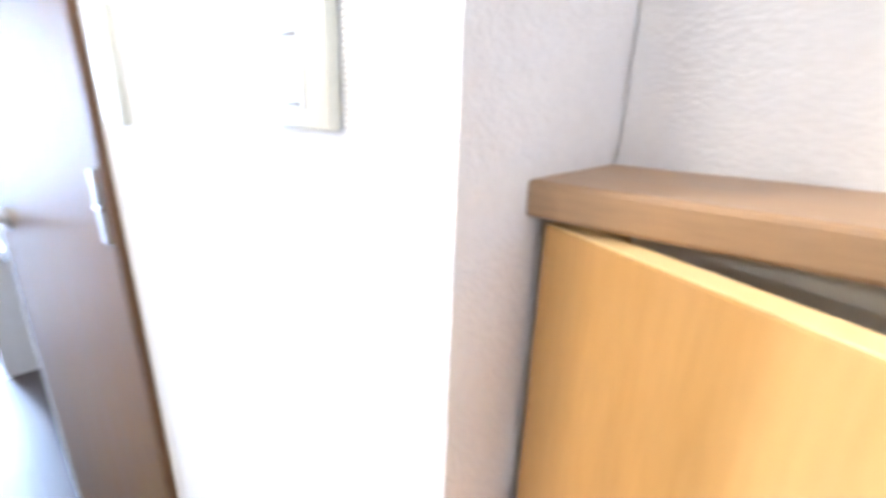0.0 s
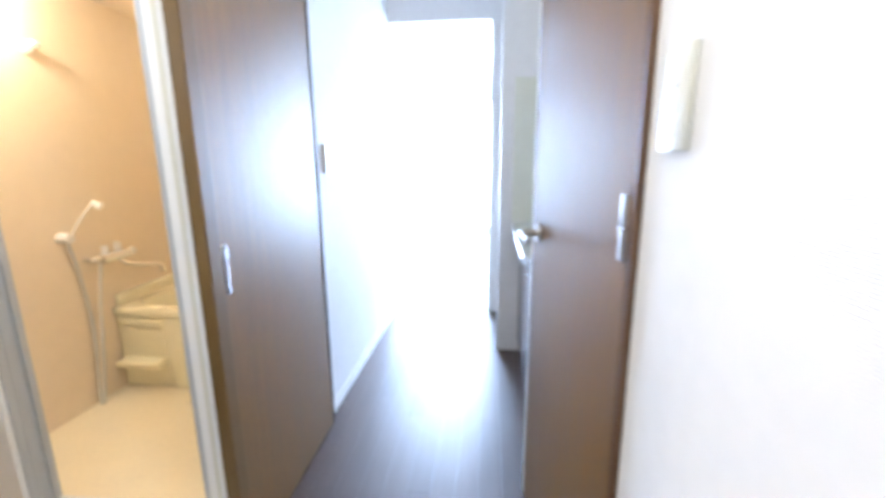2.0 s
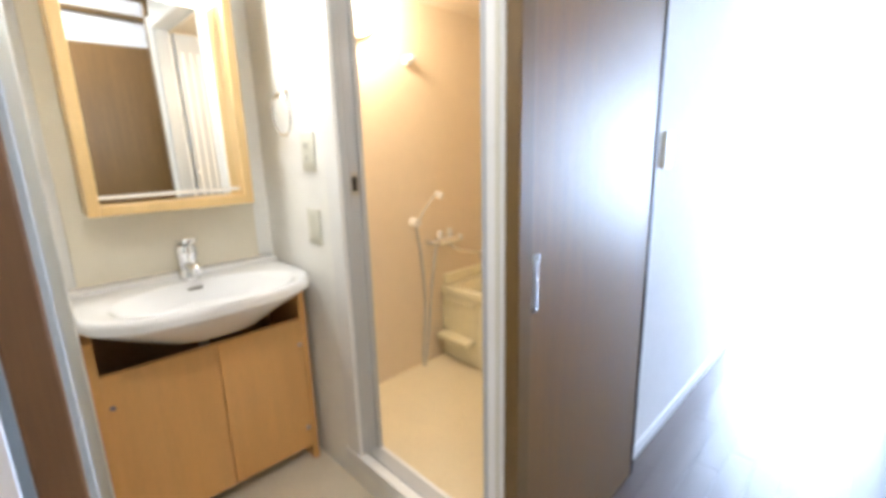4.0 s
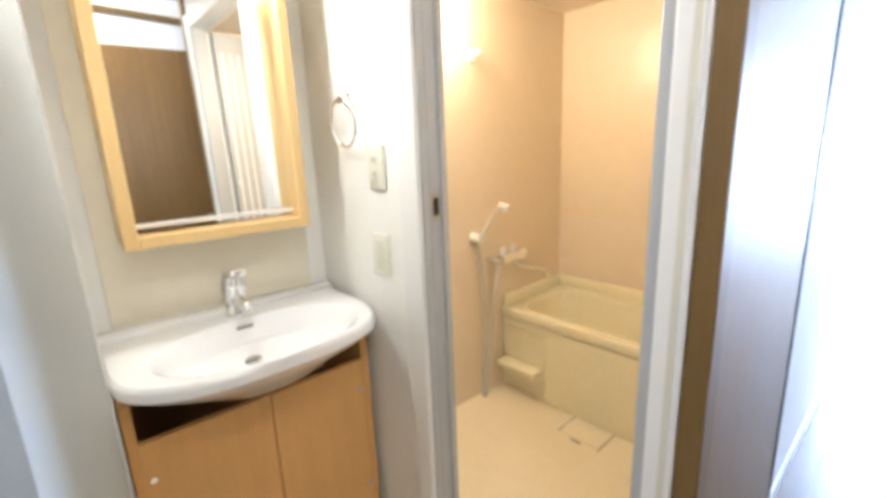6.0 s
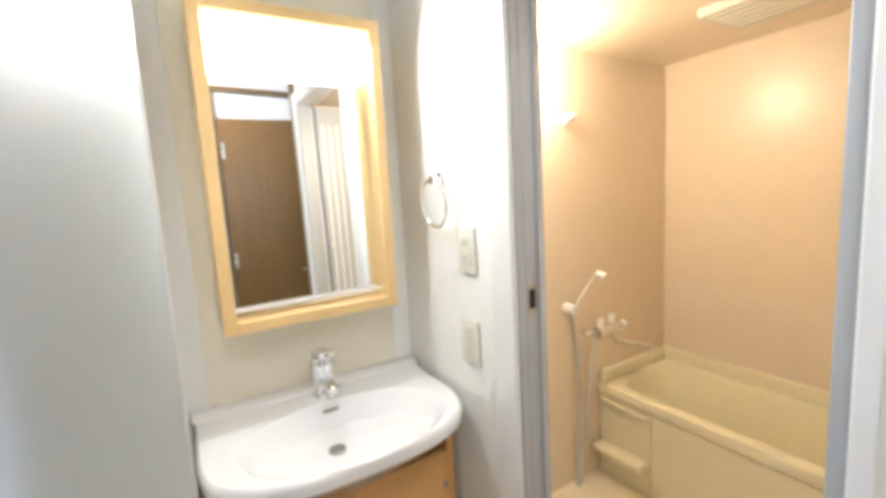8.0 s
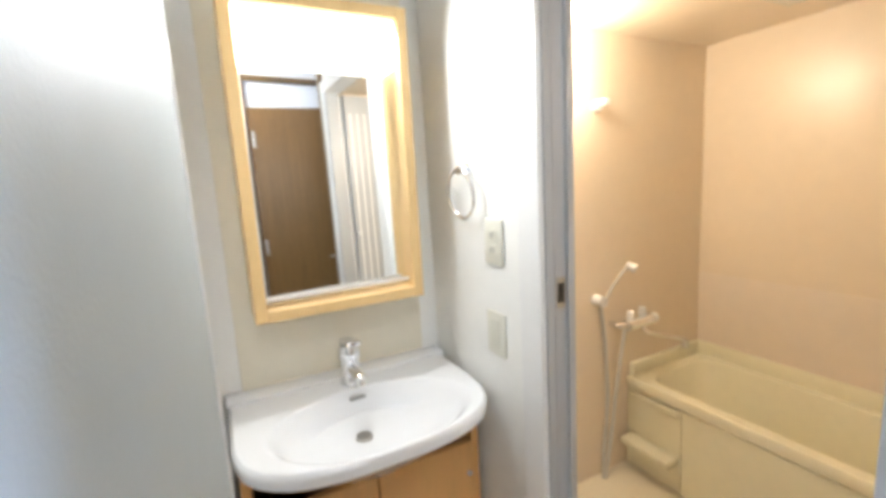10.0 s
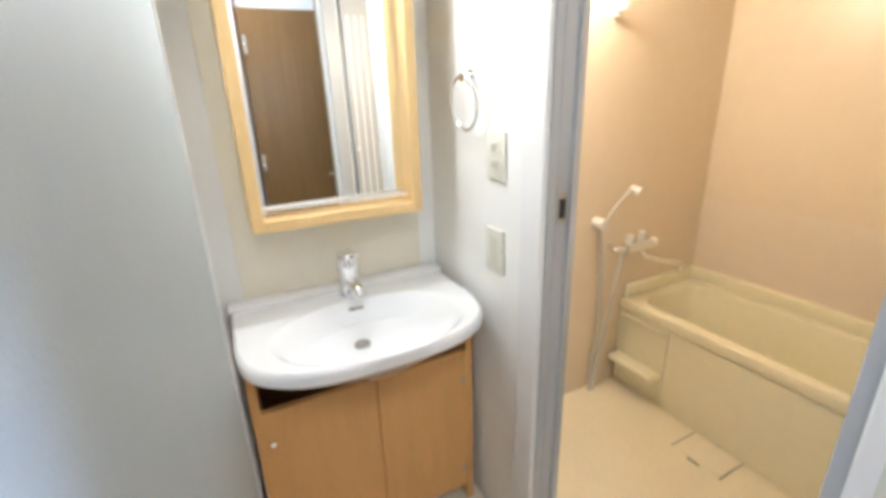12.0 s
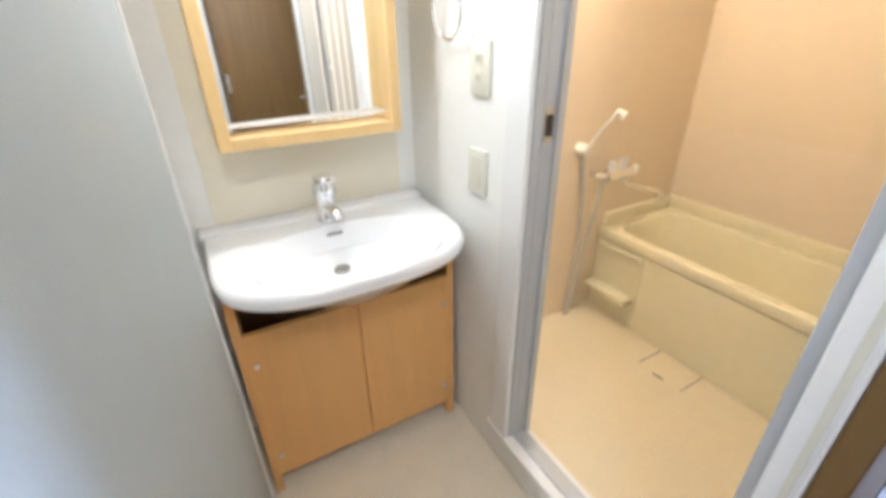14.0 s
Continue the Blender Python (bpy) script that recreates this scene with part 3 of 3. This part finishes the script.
# cabinet below
CF = -0.940
part("side_panel", boxes((XM + 0.002, CF + 0.018, -0.655, -0.633, 0.0, 0.690), bevel=0.001), HONEY, van)
part("side_panel", boxes((XM + 0.002, CF + 0.018, -0.050, -0.028, 0.0, 0.690), bevel=0.001), HONEY, van)
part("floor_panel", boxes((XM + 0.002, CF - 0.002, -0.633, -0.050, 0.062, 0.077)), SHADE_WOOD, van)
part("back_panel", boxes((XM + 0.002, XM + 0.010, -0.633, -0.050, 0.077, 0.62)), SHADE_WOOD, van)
for y0, y1, hy in ((-0.633, -0.337, -0.618), (-0.334, -0.051, -0.064)):
    d = part("door", boxes((CF, CF + 0.018, y0, y1, 0.065, 0.588), bevel=0.0015), HONEY, van)
    for z in (0.150, 0.492):
        bm = bmesh.new()
        cyl(bm, (CF + 0.018, hy, z), (CF + 0.024, hy, z), 0.0095, 0.0075, seg=16)
        part("hinge_cap", bm, CHROME, d, "small round chrome hinge cap", smooth=True)
bm = bmesh.new()
tube(bm, [(-1.05, BY, 0.62), (-1.05, BY, 0.43), (-1.085, BY, 0.38), (-1.135, BY, 0.40), (XM + 0.014, BY, 0.43)], 0.016)
part("trap_pipe", bm, NICKEL, van, "grey waste pipe", smooth=True)

# ---------------- washroom: mirror unit ----------------
mir = thing("mirror_cabinet", (XM, -0.335, 1.05), "pale birch framed mirror with a built-in lamp and bottom rail", "mirror")
MF, Y0, Y1, Z0, Z1 = -1.052, -0.574, -0.112, 1.010, 1.806
part("frame_side", boxes((XM + 0.009, MF, Y0, Y0 + 0.030, Z0, Z1), bevel=0.003), PALE_WOOD, mir)
part("frame_side", boxes((XM + 0.009, MF, Y1 - 0.030, Y1, Z0, Z1), bevel=0.003), PALE_WOOD, mir)
part("frame_bottom", boxes((XM + 0.009, MF, Y0 + 0.030, Y1 - 0.030, Z0, Z0 + 0.030), bevel=0.003), PALE_WOOD, mir)
part("frame_top", boxes((XM + 0.009, MF, Y0 + 0.030, Y1 - 0.030, Z1 - 0.030, Z1), bevel=0.003), PALE_WOOD, mir)
glass_bm = boxes((-0.002, 0.002, -0.200, 0.200, -0.31, 0.31))
bmesh.ops.transform(glass_bm, verts=glass_bm.verts, matrix=Matrix.Translation((MF - 0.062, (Y0 + Y1) / 2, Z0 + 0.345)) @ Matrix.Rotation(radians(2.2), 4, "Z") @ Matrix.Rotation(radians(-1.2), 4, "Y"))
part("back_board", boxes((XM + 0.009, MF - 0.074, Y0 + 0.030, Y1 - 0.030, Z0 + 0.030, Z1 - 0.030)), PALE_WOOD, mir)
part("mirror_glass", glass_bm, MIRROR, mir, "clear silver mirror glass, leaning slightly")
part("lamp_cover", boxes((MF - 0.073, MF - 0.020, Y0 + 0.031, Y1 - 0.031, 1.655, Z1 - 0.031), bevel=0.006), LAMP_GLOW, mir, "glowing white lamp cover")
part("mirror_rail", boxes((MF - 0.040, MF - 0.034, Y0 + 0.031, Y1 - 0.031, Z0 + 0.046, Z0 + 0.056), bevel=0.001), WHITE, mir, "bright metal rail")

# ---------------- washroom: small fittings ----------------
ring = thing("towel_ring", (-0.950, 0, 1.36), "chrome towel ring hanging on the white wall", "towel ring")
bm = bmesh.new()
cyl(bm, (-0.950, 0.0, 1.366), (-0.950, -0.008, 1.366), 0.020, seg=24)
cyl(bm, (-0.950, -0.006, 1.366), (-0.950, -0.034, 1.366), 0.010, 0.012, seg=20)
part("mount", bm, CHROME, ring, smooth=True)
bm = bmesh.new()
tube(bm, [(-0.950 + 0.066 * math.sin(2 * math.pi * k / 28), -0.027 - 0.006 * math.cos(2 * math.pi * k / 28), 1.302 + 0.066 * math.cos(2 * math.pi * k / 28)) for k in range(29)], 0.0048)
part("ring", bm, CHROME, ring, smooth=True)
socket = switch_plate("wall_socket", "pale plastic socket plate above the basin", (-0.832, 0, 1.178), (0, -1, 0), (1, 0, 0), (), 0.12, 0.078)
for z, h in ((1.198, 0.026), (1.158, 0.026)):
    o = part("outlet", boxes((-0.848, -0.816, -0.0115, -0.009, z - h / 2, z + h / 2), bevel=0.001), IVORY, socket)
    part("slot", boxes((-0.839, -0.836, -0.0122, -0.0115, z - 0.006, z + 0.006), (-0.828, -0.825, -0.0122, -0.0115, z - 0.006, z + 0.006)), GREY_LINE, o)
blank = switch_plate("wall_plate", "pale plastic blank wall plate", (-0.834, 0, 0.931), (0, -1, 0), (1, 0, 0), (), 0.12, 0.078)
part("insert", boxes((-0.851, -0.817, -0.0112, -0.009, 0.891, 0.971), bevel=0.001), IVORY, blank)

# ---------------- bath door frame and folding door ----------------
bf = thing("bath_door_frame", (-0.35, 0, 0), "white resin bath door frame with aluminium channels and sill", "door frame")
part("post", boxes((-0.722, -0.643, -0.012, 0.078, 0.09, 1.92), bevel=0.004), WHITE, bf)
part("post", boxes((-0.070, -0.0235, -0.012, 0.078, 0.09, 1.92), bevel=0.004), WHITE, bf)
part("head", boxes((-0.643, -0.070, -0.012, 0.078, 1.86, 1.92), bevel=0.004), WHITE, bf)
part("sill", boxes((-0.735, -0.0235, -0.016, 0.082, 0.091, 0.140), bevel=0.006), WHITE, bf, "white raised sill")
part("sill_rail", boxes((-0.640, -0.090, 0.015, 0.060, 0.137, 0.148), bevel=0.002), ALU, bf, "aluminium sill rail")
part("channel", boxes((-0.643, -0.636, 0.000, 0.020, 0.148, 1.86), (-0.643, -0.624, 0.052, 0.070, 0.148, 1.86), (-0.643, -0.634, 0.020, 0.052, 0.148, 1.86)), ALU, bf, "grey aluminium channel")
part("channel", boxes((-0.090, -0.070, -0.004, 0.060, 0.148, 1.86), bevel=0.002), ALU, bf, "grey aluminium channel")
part("strip", boxes((-0.044, -0.034, -0.0145, -0.012, 0.14, 1.92)), IVORY, bf, "peach sealing strip")
part("strike_plate", boxes((-0.634, -0.6315, 0.022, 0.049, 1.043, 1.114), bevel=0.0005), NICKEL, bf, "metal strike plate")
part("strike_hole", boxes((-0.6315, -0.631, 0.026, 0.044, 1.056, 1.100)), BLACK, bf)
fold = thing("folding_bath_door", (-0.10, 0.2, 0.15), "grey ribbed folding bath door folded open against the wall", "folding door")
for x0, x1 in ((-0.097, -0.080), (-0.077, -0.060)):
    lf = part("leaf", boxes((x0, x1, 0.084, 0.33, 0.15, 1.85), bevel=0.002), ALU, fold)
    for k in range(6):
        y = 0.105 + 0.038 * k
        part("rib", boxes((x0 - 0.003, x0, y, y + 0.012, 0.24, 1.76), bevel=0.001), WHITE, lf)
bm = bmesh.new()
cyl(bm, (-0.100, 0.10, 1.14), (-0.118, 0.10, 1.14), 0.011, seg=16)
part("knob", bm, WHITE, fold, "white knob", smooth=True)

# ---------------- bath ----------------
tub = thing("bath_tub", (-0.6, 1.1, FB), "ivory resin bath tub with an apron and soap shelf", "bath tub")
TX0, TX1, TY0, TY1, RZ = XS + 0.002, BR - 0.002, 0.900, YF - 0.002, 0.442


def rounded(x0, x1, y0, y1, r, z, n=8):
    pts = []
    for cx, cy, a0 in ((x1 - r, y1 - r, 0), (x0 + r, y1 - r, 90), (x0 + r, y0 + r, 180), (x1 - r, y0 + r, 270)):
        for k in range(n):
            a = radians(a0 + 90 * k / (n - 1))
            pts.append((cx + r * math.cos(a), cy + r * math.sin(a), z))
    return pts


bm = bmesh.new()
loft(bm, [rounded(TX0, TX1, TY0 + 0.006, TY1, 0.004, RZ - 0.05), rounded(TX0, TX1, TY0 - 0.006, TY1, 0.004, RZ - 0.042), rounded(TX0, TX1, TY0 - 0.010, TY1, 0.006, RZ - 0.012), rounded(TX0 + 0.003, TX1, TY0 - 0.004, TY1 - 0.003, 0.010, RZ),
     rounded(TX0 + 0.07, TX1 - 0.06, TY0 + 0.040, TY1 - 0.055, 0.085, RZ), rounded(TX0 + 0.078, TX1 - 0.068, TY0 + 0.048, TY1 - 0.062, 0.085, RZ - 0.012), rounded(TX0 + 0.105, TX1 - 0.09, TY0 + 0.068, TY1 - 0.082, 0.10, RZ - 0.28),
     rounded(TX0 + 0.15, TX1 - 0.13, TY0 + 0.10, TY1 - 0.11, 0.10, RZ - 0.36), rounded(TX0 + 0.22, TX1 - 0.2, TY0 + 0.15, TY1 - 0.16, 0.08, RZ - 0.37)], cap_first=False)
part("shell", bm, TUB, tub, smooth=True)
part("back_kerb", boxes((TX0, TX1, TY1 - 0.028, TY1, RZ - 0.002, RZ + 0.062), bevel=0.010), TUB, tub, smooth=True)
part("side_kerb", boxes((TX0, TX0 + 0.028, TY0 + 0.01, TY1 - 0.030, RZ - 0.002, RZ + 0.062), bevel=0.010), TUB, tub, smooth=True)
part("apron", boxes((-0.908, TX1, TY0, TY0 + 0.02, FB, RZ - 0.05), bevel=0.004), TUB, tub)
apron = part("apron_panel", boxes((TX0, -0.912, TY0 + 0.004, TY0 + 0.024, FB, RZ - 0.05), bevel=0.004), TUB, tub)
part("grip_rail", boxes((TX0 + 0.012, -0.922, TY0 - 0.010, TY0 + 0.004, RZ - 0.088, RZ - 0.062), bevel=0.006), TUB, apron, smooth=True)
part("soap_shelf", boxes((TX0 + 0.02, -0.918, TY0 - 0.070, TY0 + 0.004, FB + 0.128, FB + 0.163), bevel=0.011), TUB, apron, "small ivory soap shelf", smooth=True)
drain = thing("floor_drain", (-0.64, 0.80, FB), "cream slotted floor drain cover in the bath floor", "drain")
part("cover", boxes((-0.731, -0.554, 0.765, 0.896, FB + 0.0002, FB + 0.0035), bevel=0.001), BATH_FLOOR, drain)
part("slot", boxes((-0.665, -0.620, 0.744, 0.751, FB + 0.0005, FB + 0.0042)), GREY_LINE, drain)
for x in (-0.737, -0.552):
    part("joint", boxes((x, x + 0.004, 0.755, 0.896, FB + 0.0001, FB + 0.0015)), GREY_LINE, drain)


shower = thing("shower_set", (XS, 0.803, 0.668), "chrome wall mixer with hand shower and pale hose", "shower")
bm = bmesh.new()
tube(bm, [(XS, 0.798, 0.703), (XS + 0.045, 0.798, 0.703), (XS + 0.062, 0.853, 0.703), (XS + 0.062, 0.953, 0.703), (XS + 0.045, 1.008, 0.703), (XS, 1.008, 0.703)], 0.014)
cyl(bm, (XS + 0.062, 0.823, 0.703), (XS + 0.062, 0.973, 0.703), 0.024, seg=20)
mixer = part("mixer", bm, CHROME, shower, smooth=True)
for y, z in ((0.848, 0.743), (0.918, 0.750), (0.963, 0.708)):
    bm = bmesh.new()
    if y < 0.95:
        cyl(bm, (XS + 0.062, y, z - 0.02), (XS + 0.062, y, z + 0.018), 0.017, 0.015, seg=12)
    else:
        cyl(bm, (XS + 0.062, y, z), (XS + 0.062, y + 0.04, z), 0.018, 0.020, seg=12)
    part("knob", bm, WHITE, mixer, "white and chrome knob", smooth=True)
bm = bmesh.new()
tube(bm, [(XS + 0.062, 0.913, 0.693), (XS + 0.085, 0.923, 0.663), (XS + 0.115, 0.983, 0.640), (XS + 0.155, 1.053, 0.624), (XS + 0.160, 1.063, 0.601)], 0.0095)
cyl(bm, (XS + 0.159, 1.061, 0.620), (XS + 0.160, 1.065, 0.586), 0.015, 0.014, seg=16)
part("spout", bm, CHROME, mixer, "chrome bath spout", smooth=True)
bm = bmesh.new()
tube(bm, [(XS + 0.055, 0.823, 0.688), (XS + 0.05, 0.793, 0.518), (XS + 0.035, 0.773, 0.268), (XS + 0.03, 0.743, 0.048), (XS + 0.028, 0.728, 0.030), (XS + 0.014, 0.743, 0.118), (XS + 0.012, 0.768, 0.368), (XS + 0.012, 0.753, 0.618), (XS + 0.020, 0.718, 0.803)], 0.0085)
part("hose", bm, HOSE, shower, "pale grey plastic hose", smooth=True)
bm = bmesh.new()
tube(bm, [(XS + 0.045, 0.708, 0.813), (XS + 0.055, 0.743, 0.878), (XS + 0.068, 0.798, 0.943), (XS + 0.072, 0.818, 0.958)], 0.0062)
hand = part("hand_shower", bm, HOSE, shower, "slim grey hand shower", smooth=True)
bm = bmesh.new()
cyl(bm, (XS + 0.055, 0.828, 0.963), (XS + 0.088, 0.843, 0.946), 0.013, 0.019, seg=20)
part("head", bm, WHITE, hand, smooth=True)
bm = bmesh.new()
cyl(bm, (XS, 0.708, 0.823), (XS + 0.050, 0.708, 0.823), 0.024, 0.021, seg=16)
part("holder", bm, WHITE, shower, "white wall holder", smooth=True)
hook = thing("wall_hook", (XS, 0.717, 1.59), "white shower hook high on the beige wall", "hook")
bm = bmesh.new()
cyl(bm, (XS, 0.717, 1.594), (XS + 0.022, 0.717, 1.594), 0.024, 0.020, seg=18)
part("base", bm, WHITE, hook, smooth=True)
bm = boxes((XS + 0.018, XS + 0.058, 0.700, 0.734, 1.591, 1.615), bevel=0.008)
part("cradle", bm, WHITE, hook, smooth=True)
lamp = thing("bath_lamp", (XS, 0.44, 1.74), "glowing frosted dome lamp on the bath wall", "lamp")
bm = bmesh.new()
cyl(bm, (XS, 0.44, 1.74), (XS + 0.025, 0.44, 1.74), 0.085, seg=28)
part("base", bm, WHITE, lamp, smooth=True)
bm = bmesh.new()
ball(bm, (XS + 0.028, 0.44, 1.74), 0.080, (0.75, 1, 1), seg=28)
dome = part("dome", bm, BATH_GLOW, lamp, "glowing frosted dome", smooth=True)
dome.visible_shadow = False
vent = thing("ceiling_vent", (-0.60, 0.99, CB), "cream square vent cover on the bath ceiling", "vent")
part("cover", boxes((-0.73, -0.47, 0.86, 1.12, CB - 0.030, CB - 0.001), bevel=0.006), IVORY, vent)
for k in range(5):
    part("slat", boxes((-0.71, -0.49, 0.89 + 0.042 * k, 0.908 + 0.042 * k, CB - 0.034, CB - 0.030), bevel=0.001), IVORY, vent)

# ---------------- floor boards ----------------
board_mesh = {}


def board(x, y, w, l):
    key = (round(w, 3), round(l, 3))
    if key not in board_mesh:
        bm = bmesh.new()
        box(bm, 0, w - 0.0004, 0, l - 0.0004, -0.012, 0.0, bevel=0.0005, seg=1)
        board_mesh[key] = mesh_of("floor_board", bm, BOARDS)
    ob = new("floor_board", board_mesh[key])
    ob.location = (x, y, 0)
    ob.parent = boarded
    return ob


boarded = tagged(new("floor_boarded", mesh_of("floor_boarded", boxes((LEFT, W, -1.30, 2.40, -0.017, -0.0125)), BOARDS)), "dark brown wooden board floor of hall and corridor", "floor", "", S)
random.seed(4)
bw = (W - LEFT) / 11
for i in range(11):
    y = -1.30
    first = True
    while y < 2.40 - 1e-6:
        l = [0.30, 0.60, 0.45, 0.75][(i * 3) % 4] if first else 0.90
        first = False
        l = min(l, 2.40 - y)
        board(LEFT + i * bw, y, bw, l)
        y += l
solid("floor_kitchen", boxes((W, 1.42, 0.62, 2.185, -0.016, -0.001)), BOARDS, "dark brown board floor of the kitchen alcove", "floor", S)
solid("floor_living", boxes((-2.0, 2.6, 2.40, 5.5, -0.016, -0.0005)), BOARDS, "dark brown board floor of the bright living room", "floor", S)

lamp = thing("ceiling_lamp", (0.55, -0.54, CEIL - 0.09), "round white ceiling lamp in the hall", "lamp")
bm = bmesh.new()
cyl(bm, (0.55, -0.54, CEIL - 0.03), (0.55, -0.54, CEIL), 0.13, seg=32)
part("base", bm, WHITE, lamp, smooth=True)
bm = bmesh.new()
cyl(bm, (0.55, -0.54, CEIL - 0.088), (0.55, -0.54, CEIL - 0.031), 0.105, 0.125, seg=32)
part("shade", bm, LAMP_GLOW, lamp, "frosted white shade", smooth=True).visible_shadow = False
